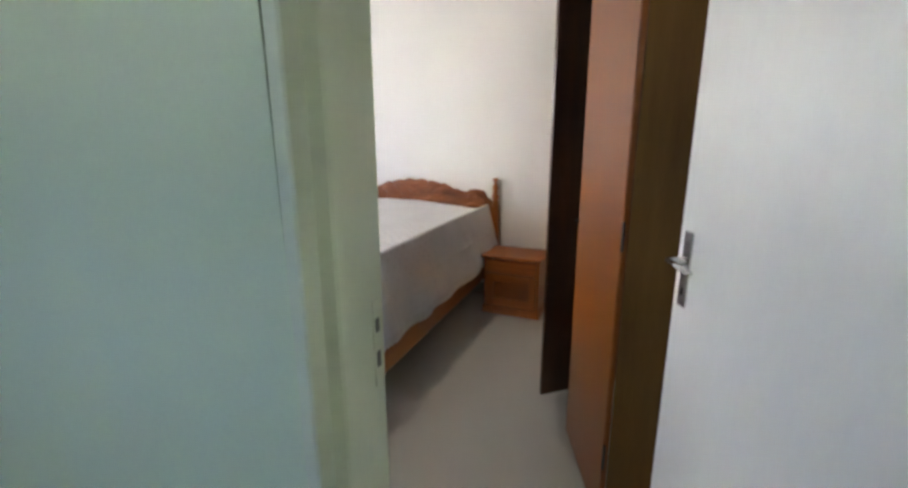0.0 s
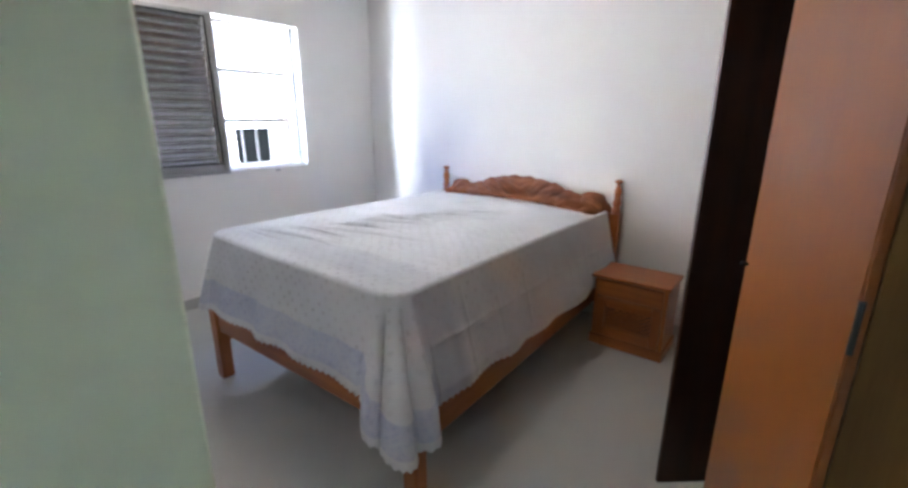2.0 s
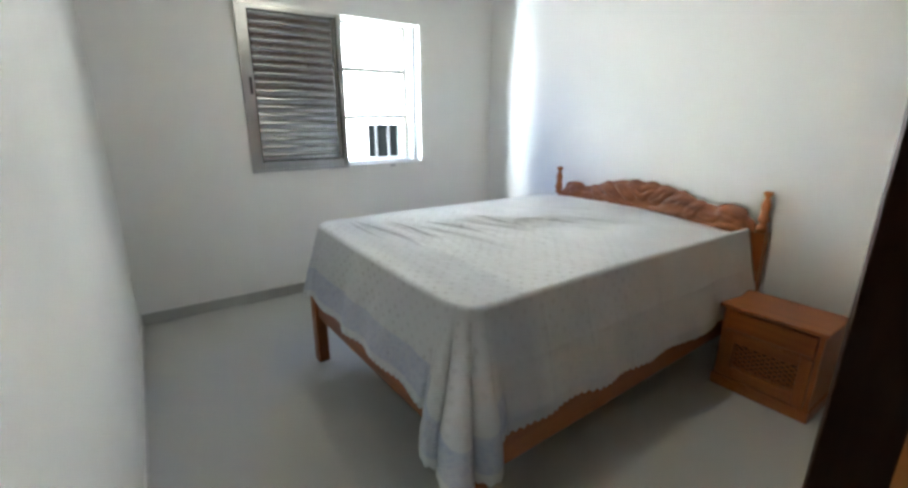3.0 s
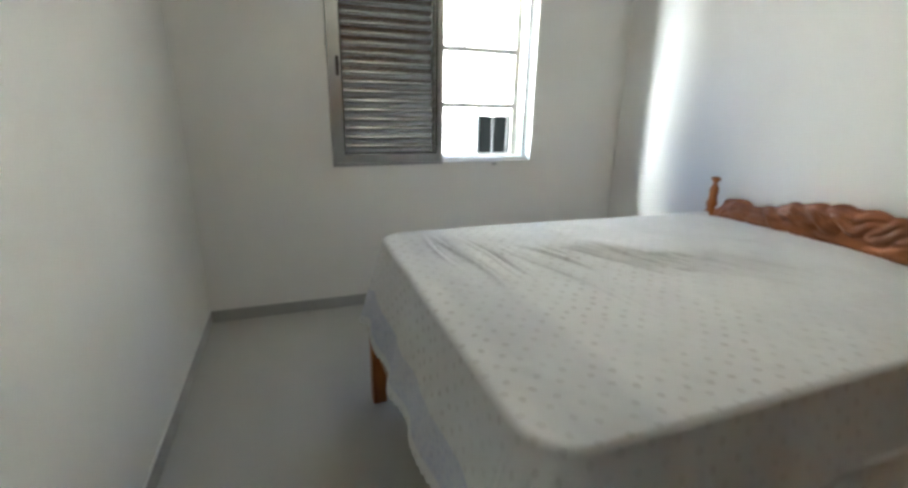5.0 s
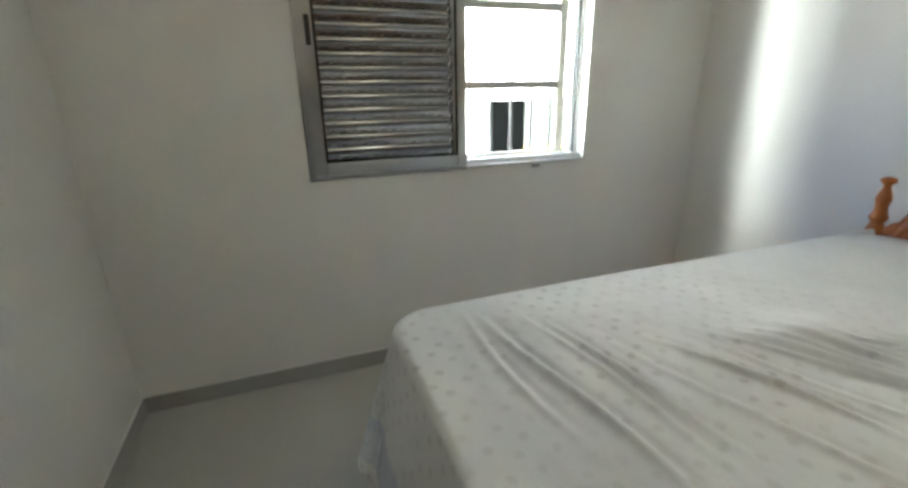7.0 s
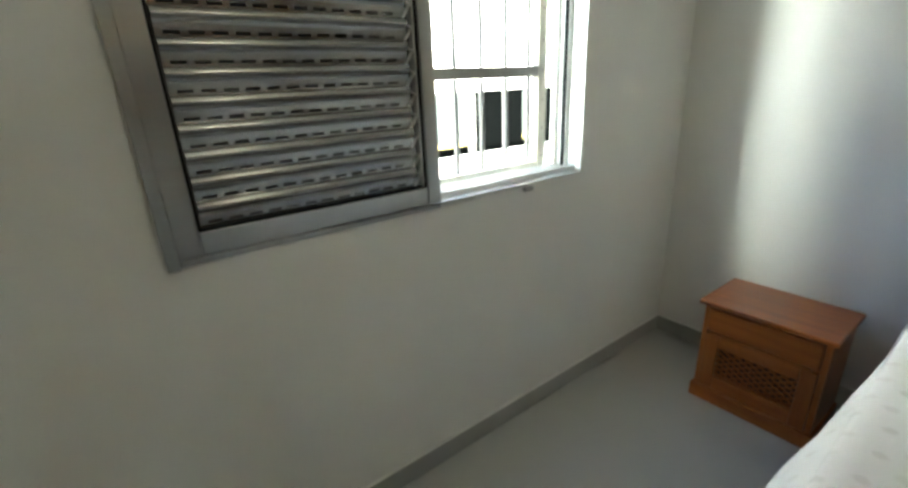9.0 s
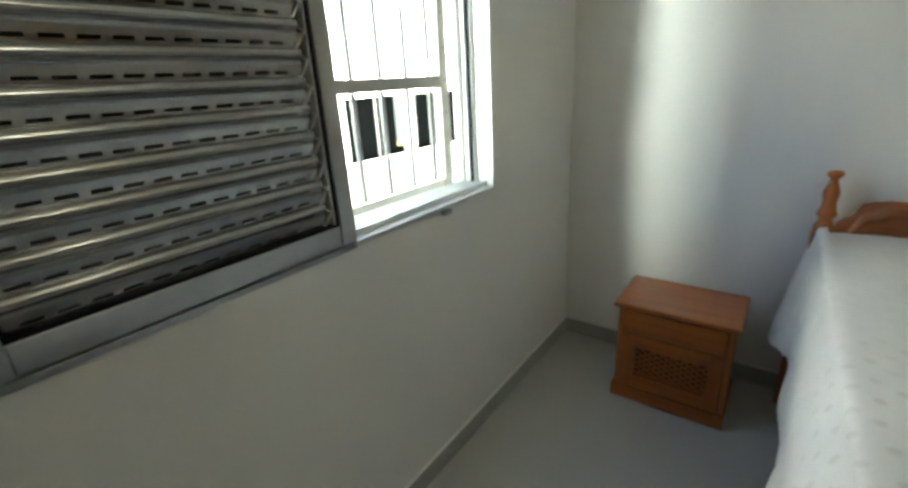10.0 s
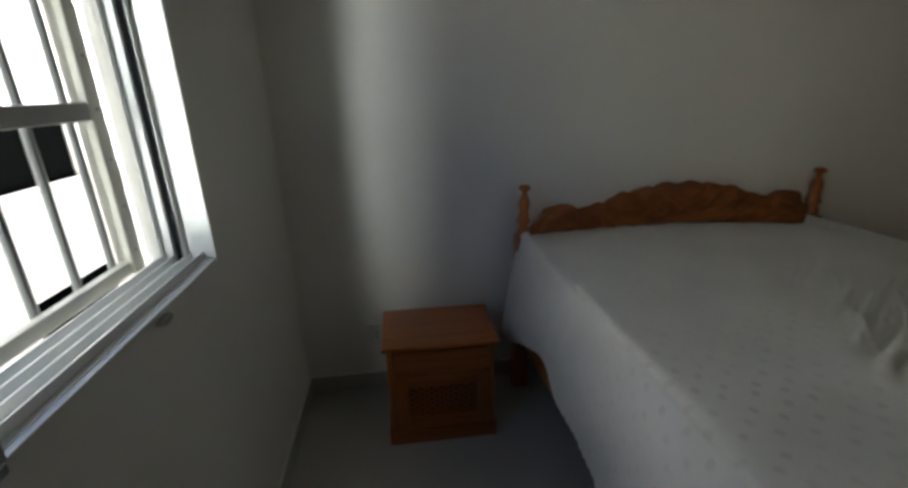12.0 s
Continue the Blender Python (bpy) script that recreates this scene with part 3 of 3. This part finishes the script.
# ---- bed ----
BC, BA = Vector((-0.06, -1.726, 0)), 2.1
BED = Matrix.Translation(BC) @ Matrix.Rotation(radians(BA), 4, "Z")
bed = thing("bed", "double bed of varnished pine with a carved headboard", "bed", BED)
HWP = 0.718                        # half distance of the posts
for s in (1, -1):
    y = s * HWP
    pts_ = part("post", extrude_profile([(-0.032, y - 0.032), (0.032, y - 0.032), (0.032, y + 0.032), (-0.032, y + 0.032)], "z", 0.0, 0.76), PINE_V, bed)
    bm = lathe([(0.030, 0.76), (0.030, 0.785), (0.024, 0.80), (0.021, 0.812), (0.030, 0.822), (0.031, 0.832), (0.024, 0.850), (0.020, 0.872), (0.024, 0.892),
                (0.026, 0.905), (0.020, 0.925), (0.013, 0.945), (0.012, 0.955), (0.022, 0.966), (0.026, 0.974), (0.022, 0.982), (0.008, 0.987)], 0, y)
    part("finial", bm, PINE_V, pts_, "turned pine finial", smooth=True)
    part("side_rail", box((-2.02, s * 0.69 - 0.014, 0.210), (-0.034, s * 0.69 + 0.014, 0.405), 0.004), PINE, bed)
    part("leg", box((-2.030, s * 0.70 - 0.032, 0.0), (-1.965, s * 0.70 + 0.032, 0.410), 0.006), PINE_V, bed)
part("foot_rail", box((-2.016, -0.668, 0.285), (-1.990, 0.668, 0.405), 0.004), PINE_Y, bed)
for i in range(9):
    part("bed_slat", box((-1.88 + i * 0.21, -0.674, 0.385), (-1.80 + i * 0.21, 0.674, 0.403), 0.003), PINE_Y, bed)


def crest(u):
    """Height of the headboard's carved outline at a distance u from its middle."""
    pts = [(0, .952), (.06, .956), (.13, .948), (.20, .934), (.26, .928), (.31, .905), (.37, .888), (.42, .868), (.47, .872), (.52, .884), (.58, .892), (.62, .878), (.655, .825), (.69, .80), (.72, .80)]
    for (a, za), (b, zb) in zip(pts, pts[1:]):
        if u <= b:
            k = (u - a) / (b - a)
            k = k * k * (3 - 2 * k)
            ripple = 0.012 * abs(math.sin(u * 27)) - 0.006 if 0.03 < u < 0.60 else 0.0
            return za + (zb - za) * k + ripple
    return pts[-1][1]


LEAVES = ((0.02, 0.90, 0.115, 0.075, 0.35, 1.0), (0.13, 0.90, 0.10, 0.070, 0.7, 0.9), (0.235, 0.88, 0.105, 0.060, 0.5, 1.0), (0.34, 0.87, 0.09, 0.055, 0.9, 0.8),
          (0.43, 0.87, 0.08, 0.060, 0.2, 0.7), (0.545, 0.90, 0.075, 0.085, -0.3, 0.9), (0.61, 0.86, 0.05, 0.08, -0.8, 0.6), (0.20, 0.78, 0.16, 0.045, 0.25, 0.7), (0.45, 0.77, 0.15, 0.045, 0.1, 0.6))


def carve(y, k, h):
    """Relief of the scrolling leaves; k runs from 0 at the foot to 1 at the crest."""
    u = abs(y)
    d = 0.0
    for c, kc, ru, rk, rot, amp in LEAVES:
        p, q = u - c, (k - kc) * 0.62
        pu = (p * math.cos(rot) + q * math.sin(rot)) / ru
        pv = (q * math.cos(rot) - p * math.sin(rot)) / (rk * 0.62)
        rr = pu * pu + pv * pv
        if rr < 1:
            dome = math.sqrt(1 - rr)
            vein = 1 - 0.35 * math.exp(-(pv / 0.16) ** 2) - 0.10 * math.cos(pu * 7 + abs(pv) * 4)
            d = max(d, amp * dome * vein)
    edge = max(0.0, min(1.0, (1 - k) / 0.03))
    return (0.003 + 0.026 * d) * (0.2 + 0.8 * edge)


bm = bmesh.new()
NY, NZ = 260, 64
rows = []
for i in range(NY + 1):
    y = -0.686 + 1.372 * i / NY
    top = crest(abs(y))
    col = []
    for j in range(NZ + 1):
        k = (j / NZ) ** 0.7
        z = 0.30 + (top - 0.30) * k
        col.append(bm.verts.new((-0.012 - carve(y, k, top), y, z)))
    col.append(bm.verts.new((0.016, y, top - 0.002)))
    col.append(bm.verts.new((0.016, y, 0.30)))
    rows.append(col)
for a, b in zip(rows, rows[1:]):
    for j in range(len(a)):
        bm.faces.new((a[j], b[j], b[(j + 1) % len(a)], a[(j + 1) % len(a)]))
bm.faces.new(rows[0])
bm.faces.new(rows[-1])
part("headboard", bm, CARVED, bed, "carved pine headboard with scrolling leaves", smooth=True)

mat_ob = tagged(part("mattress", box((-1.925, -0.67, 0.405), (-0.035, 0.67, 0.752), 0.05, segs=4), MATTRESS, smooth=True), "thick white double mattress under the sheet", "mattress")
BEDDING = pose(-0.06, -1.702, 0, 0, 0, 0.7)
mat_ob.matrix_world = BEDDING


def bed_sheet():
    """A cotton sheet laid over the mattress, hanging down on three sides, with a long fold at one corner."""
    HW, FT, HD, RC, RE, ZT = 0.700, -1.985, -0.022, 0.12, 0.020, 0.790
    DR = 0.405
    NA, NB = 340, 360
    rnd = random.Random(4)
    creases = []
    for k in range(5):
        creases.append((-1.80 + 0.055 * k + rnd.uniform(-.02, .02), 0.66 - 0.05 * k, 0.04 + 0.05 * k, rnd.uniform(0.45, 0.95), rnd.uniform(0.007, 0.011), rnd.uniform(0.004, 0.010)))
    for k in range(16):
        creases.append((rnd.uniform(-1.15, -0.45), rnd.uniform(-0.05, 0.34), rnd.uniform(0.7, 1.3), rnd.uniform(0.12, 0.32), rnd.uniform(0.006, 0.010), rnd.uniform(0.002, 0.006)))
    for k in range(18):
        creases.append((-1.50 + 0.040 * k + rnd.uniform(-.02, .02), 0.42 - 0.018 * k + rnd.uniform(-.06, .06), 0.40 + 0.025 * k, rnd.uniform(0.24, 0.50), rnd.uniform(0.007, 0.012), rnd.uniform(0.003, 0.008)))

    def crease(x, y):
        """Raised folds fanning out across the mattress."""
        total = 0.0
        for cx, cy, slope, length, wid, hgt in creases:
            v = cy - y
            if 0 < v < length:
                d = x - cx - slope * v - 0.012 * math.sin(v * 9 + cx * 30)
                if abs(d) < 0.05:
                    total += 1.5 * hgt * math.sin(math.pi * v / length) * (math.exp(-(d / wid) ** 2) - 0.55 * math.exp(-((d - 1.7 * wid) / wid) ** 2))
        return total

    def tilt(x, y):
        """The mattress stands a little higher at the window side of its foot and dips at the head."""
        foot, head = min(1.0, max(0.0, -x - 0.4)), max(0.0, (x + 0.9) / 0.9)
        return 0.012 * foot * max(0.0, y / HW) - 0.013 * head * (1 - 0.8 * max(0.0, y / HW) ** 2)

    a0, a1, b0, b1 = -(HW + DR), HW + DR, FT - DR, HD
    bm = bmesh.new()
    uv_c = bm.loops.layers.uv.new("cloth")
    uv_h = bm.loops.layers.uv.new("hem")
    grid, info = [], {}
    for i in range(NA + 1):
        line = []
        for j in range(NB + 1):
            a, b = a0 + (a1 - a0) * i / NA, b0 + (b1 - b0) * j / NB
            s = 1 if a >= 0 else -1
            da, db = abs(a) - (HW - RC), (FT + RC) - b
            corner = 0.0
            if da > 0 and db > 0:
                r = math.hypot(da, db)
                phi = math.atan2(db, da)
                nx, ny = -math.sin(phi), s * math.cos(phi)
                px, py = FT + RC + RC * nx, s * (HW - RC) + RC * ny
                e = r - RC
                corner = math.sin(2 * phi)
                full = (RC + DR) / max(math.cos(phi), math.sin(phi)) - RC
                want = DR * (1 - 0.11 * math.sin(phi) ** 2 + (0.04 * math.cos(phi) ** 2 if s < 0 else 0)) + (0.125 if s < 0 else 0.01) * corner
                e = e * want / full if e > 0 else e
                lim = want
                turn = phi
            elif da > db - 0 and da > 0:
                nx, ny, px, py, e, lim, turn = 0, s, b, s * HW, abs(a) - HW, DR, 0.0
                if s < 0:
                    e = e * 1.04 if e > 0 else e
                    lim = DR * 1.04
                if s > 0:
                    k = 1 + 0.22 * math.exp(-((b + 0.05) / 0.14) ** 2) - 0.13 * math.exp(-((b + 0.50) / 0.16) ** 2)
                    e = e * k if e > 0 else e
                    lim = DR * k
            elif db > 0:
                nx, ny, px, py, e, lim, turn = -1, 0, FT, a, FT - b, DR * 0.89, 1.57
                e = e * 0.89 if e > 0 else e
            else:
                nx, ny, px, py, e, lim, turn = 0, 0, b, a, -9, DR, 0
            if e <= -RE:
                # lying on top: sags, long creases and a rumpled middle
                x, y = b, a
                w = 0.006 * noise.noise((x * 2.1, y * 2.1, 0.3))
                w += crease(x, y) + 0.004 * noise.noise((x * 6, y * 6, 1.7))
                w += 0.018 * math.exp(-((x + 1.14) / 0.12) ** 2 - ((y - 0.27) / 0.08) ** 2)
                w += 0.0016 * noise.noise((x * 24, y * 24, 5))
                edge = min(1.0, max(0.0, (min(HW - abs(a), b - FT) - RE) / 0.12))
                co = (x, y, ZT - 0.03 * max(0.0, (x + 0.25) / 0.25) * (abs(y) / HW) ** 2 - 0.022 * max(0.0, 0.2 - y / HW) * max(0.0, (x + 0.6) / 0.6) + w * (0.25 + 0.75 * edge) + 0.004 * min(1, edge) + tilt(x, y))
            else:
                t = e + RE
                th = min(t / RE, math.pi / 2)
                out = RE * math.sin(th) - RE
                down = RE * (1 - math.cos(th))
                rest = max(0.0, t - RE * math.pi / 2)
                down += rest
                lean = 0.088 * abs(ny) + 0.03 * corner if s < 0 else 0.02 * abs(ny)
                lean += 0.075 * abs(nx)
                out += lean * min(1.0, rest / 0.36)
                if s > 0:
                    # the loose cloth bellies out towards the window
                    out += ny * (0.012 * min(1.0, t / RE) + 0.058 * math.exp(-((px + 1.40) / 0.45) ** 2) * (1 - math.exp(-rest / 0.07)))
                g = rest / DR
                if corner > 0:
                    fold = math.cos(turn * 15.5 + (0.6 if s < 0 else 0.2)) * 0.050 * corner * (1 if s < 0 else 0.5)
                    out += g * (0.030 * corner + fold)
                    tx, ty = -math.cos(turn), -s * math.sin(turn)
                    sw = 0.030 * g * math.sin(turn * 15.5) * corner
                    px, py = px + tx * sw, py + ty * sw
                else:
                    run = b if ny else a
                    out += g * (0.010 * math.sin(run * 17 + 1.3 * math.sin(run * 5)) + 0.012 * noise.noise((run * 6, rest * 3, s * 4))) + g * 0.012 + (g * 0.045 * math.exp(-((b + 0.05) / 0.2) ** 2) if s > 0 and ny else 0)
                if s < 0 and ny and not corner:
                    # old ironing folds across the hanging side
                    across = (b + 0.11) % 0.235 - 0.1175
                    out += 0.0035 * (math.exp(-(across / 0.008) ** 2) + math.exp(-((rest - 0.19) / 0.008) ** 2)) * min(1, g * 4)
                out += 0.004 * noise.noise((px * 14, py * 14, rest * 9)) * min(1, g * 4)
                ragged = 0.006 * math.sin((a + b) * 190) * max(0.0, 1 - (lim - e) / 0.02)
                co = (px + nx * out, py + ny * out, ZT - down - ragged + tilt(px, py) * max(0.0, 1 - rest / 0.3))
            v = bm.verts.new(co)
            info[v] = (a, b, max(0.0, lim - e) if e > -5 else 0.5, 1.0 if (corner > 0.02 or nx != 0) else 0.15)
            line.append(v)
        grid.append(line)
    for p, q in zip(grid, grid[1:]):
        for j in range(NB):
            f = bm.faces.new((p[j], q[j], q[j + 1], p[j + 1]))
            for lp in f.loops:
                aa, bb, hh, kk = info[lp.vert]
                lp[uv_c].uv = (aa, bb)
                lp[uv_h].uv = (hh, kk)
    return bm


sheet = tagged(part("bed_sheet", bed_sheet(), SHEET, smooth=True), "rumpled cream cotton sheet with grey sprigs and blue lace border", "bed sheet")
sheet.matrix_world = BEDDING


# ---- nightstands ----
def nightstand():
    """Local: back at x = 0, front towards -x, width along y."""
    t = thing("nightstand", "varnished pine nightstand with a drawer and a lattice door", "nightstand", group="nightstands beside the bed")
    W, D, H = 0.40, 0.285, 0.462
    part("tabletop", box((-D - 0.028, -W / 2 - 0.026, H - 0.020), (0.0, W / 2 + 0.026, H), 0.006, segs=3), PINE_Y, t)
    for s in (1, -1):
        part("side_panel", box((-D, s * W / 2 - 0.010, 0.06), (-0.004, s * W / 2 + 0.010, H - 0.020), 0.002), PINE_V, t)
    part("back_panel", box((-0.012, -W / 2 + 0.010, 0.06), (-0.005, W / 2 - 0.010, H - 0.020)), PINE_V, t)
    part("plinth", box((-D - 0.016, -W / 2 - 0.020, 0.0), (-0.002, W / 2 + 0.020, 0.062), 0.005), PINE_Y, t)
    dr = part("drawer", box((-D - 0.012, -W / 2 + 0.012, 0.328), (-D + 0.010, W / 2 - 0.012, 0.432), 0.006, segs=3), PINE_Y, t)
    part("drawer_lip", box((-D - 0.020, -W / 2 + 0.03, 0.318), (-D - 0.002, W / 2 - 0.03, 0.327), 0.003), PINE_Y, dr)
    x0, x1 = -D - 0.010, -D + 0.010
    y0, y1, z0, z1 = -W / 2 + 0.012, W / 2 - 0.012, 0.066, 0.312
    d = part("door", box((x0, y0, z0), (x1, y0 + 0.050, z1), 0.004), PINE_V, t)
    part("stile", box((x0, y1 - 0.050, z0), (x1, y1, z1), 0.004), PINE_V, d)
    part("rail", box((x0, y0 + 0.050, z0), (x1, y1 - 0.050, z0 + 0.062), 0.003), PINE_Y, d)
    part("rail", box((x0, y0 + 0.050, z1 - 0.050), (x1, y1 - 0.050, z1), 0.003), PINE_Y, d)
    ly0, ly1, lz0, lz1 = y0 + 0.050, y1 - 0.050, z0 + 0.062, z1 - 0.050
    # dark sheet painted as the shade inside the cabinet
    part("backing", box((-D + 0.020, ly0, lz0), (-D + 0.024, ly1, lz1)), DARKWOOD, d, "dark panel standing in for the shaded inside behind the lattice")
    hz = (lz1 - lz0)
    for k, s in ((0, 1), (1, -1)):
        n = 7
        for i in range(-4, n + 4):
            ya = ly0 + (ly1 - ly0) * i / n
            # a strip from (ya, lz0) along a slope, cut to the opening
            ta, tb = 0.0, 1.0
            yb = ya + s * hz / 0.62
            if yb != ya:
                t0, t1 = (ly0 - ya) / (yb - ya), (ly1 - ya) / (yb - ya)
                ta, tb = max(0.0, min(t0, t1)), min(1.0, max(t0, t1))
            if tb - ta < 0.12:
                continue
            p = Vector((-D - 0.002 + 0.005 * k, ya + (yb - ya) * ta, lz0 + hz * ta))
            q = Vector((-D - 0.002 + 0.005 * k, ya + (yb - ya) * tb, lz0 + hz * tb))
            ln = (q - p).length
            ang = math.atan2(q.z - p.z, q.y - p.y)
            m = Matrix.Translation((p + q) / 2) @ Matrix.Rotation(ang, 4, "X")
            part("lattice_strip", box((-0.0022, -ln / 2, -0.0033), (0.0022, ln / 2, 0.0033), 0, m), PINE_Y, d)
    return t


ns = nightstand()
ns.matrix_world = pose(-0.112, -0.606, 0)
ns2 = copy_thing(ns, pose(-0.135, -2.700, 0, 0, 0, 1.0))
tagged(ns2, "varnished pine nightstand in the shade between bed and wardrobe")

# ---- wardrobe ----
WF, WA, WB_ = -3.555, -2.086, -1.070
wardrobe = thing("wardrobe", "tall cedar veneered wardrobe with two doors standing ajar", "wardrobe", pose(WA, WF, 0))
BAY, WD, WH = WB_ - WA, 0.54, 2.25
WW = 2 * BAY
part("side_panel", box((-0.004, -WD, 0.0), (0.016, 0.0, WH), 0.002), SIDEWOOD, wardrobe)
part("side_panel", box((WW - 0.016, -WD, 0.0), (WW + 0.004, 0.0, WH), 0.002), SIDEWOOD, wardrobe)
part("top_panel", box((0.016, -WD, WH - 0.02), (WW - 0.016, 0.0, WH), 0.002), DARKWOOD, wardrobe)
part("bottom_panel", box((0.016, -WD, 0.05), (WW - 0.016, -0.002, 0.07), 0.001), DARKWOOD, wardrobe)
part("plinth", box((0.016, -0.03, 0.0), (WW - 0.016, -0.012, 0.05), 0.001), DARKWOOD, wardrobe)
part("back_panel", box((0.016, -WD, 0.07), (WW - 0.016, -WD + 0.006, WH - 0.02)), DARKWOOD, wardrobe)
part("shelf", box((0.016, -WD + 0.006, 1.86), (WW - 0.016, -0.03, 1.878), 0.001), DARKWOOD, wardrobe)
DW = 0.505


def wardrobe_door(hx, ang, s, core, face=VENEER, note="glossy orange cedar veneer face"):
    """Hinged at hx on the front; s = +1: the leaf runs to +x when shut."""
    m = pose(hx, 0.001, 0, 0, 0, ang)
    d = part("door", box((0.0, 0.0, 0.030), (s * DW, 0.016, WH - 0.004), 0.0015) if s > 0 else box((-DW, 0.0, 0.030), (0.0, 0.016, WH - 0.004), 0.0015), core, wardrobe, "veneered wardrobe door standing ajar")
    d.matrix_local = m
    lo, hi = sorted((s * 0.004, s * (DW - 0.004)))
    part("outer_face", box((lo, 0.0161, 0.032), (hi, 0.0185, WH - 0.006)), face, d, note)
    kx = s * (DW - 0.022)
    part("knob", lathe([(0.004, 0.0), (0.004, 0.005), (0.007, 0.009), (0.0075, 0.013), (0.005, 0.017)], 0, 0, 12), BLACK, d, "small dark knob").matrix_local = pose(kx, 0.018, 1.012, -90, 0, 0)
    for z in (0.30, 1.06, 1.95):
        part("hinge", tube((s * -0.002, 0.016, z - 0.045), (s * -0.002, 0.016, z + 0.045), 0.005, 8), BLACK, d)
    return d


wardrobe_door(0.0, 22.7, 1, VENEER)
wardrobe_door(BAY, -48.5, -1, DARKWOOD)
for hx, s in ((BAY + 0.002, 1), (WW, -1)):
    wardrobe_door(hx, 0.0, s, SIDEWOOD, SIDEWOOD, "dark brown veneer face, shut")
part("partition", box((BAY - 0.009, -WD + 0.006, 0.07), (BAY + 0.009, -0.004, WH - 0.02)), DARKWOOD, wardrobe)
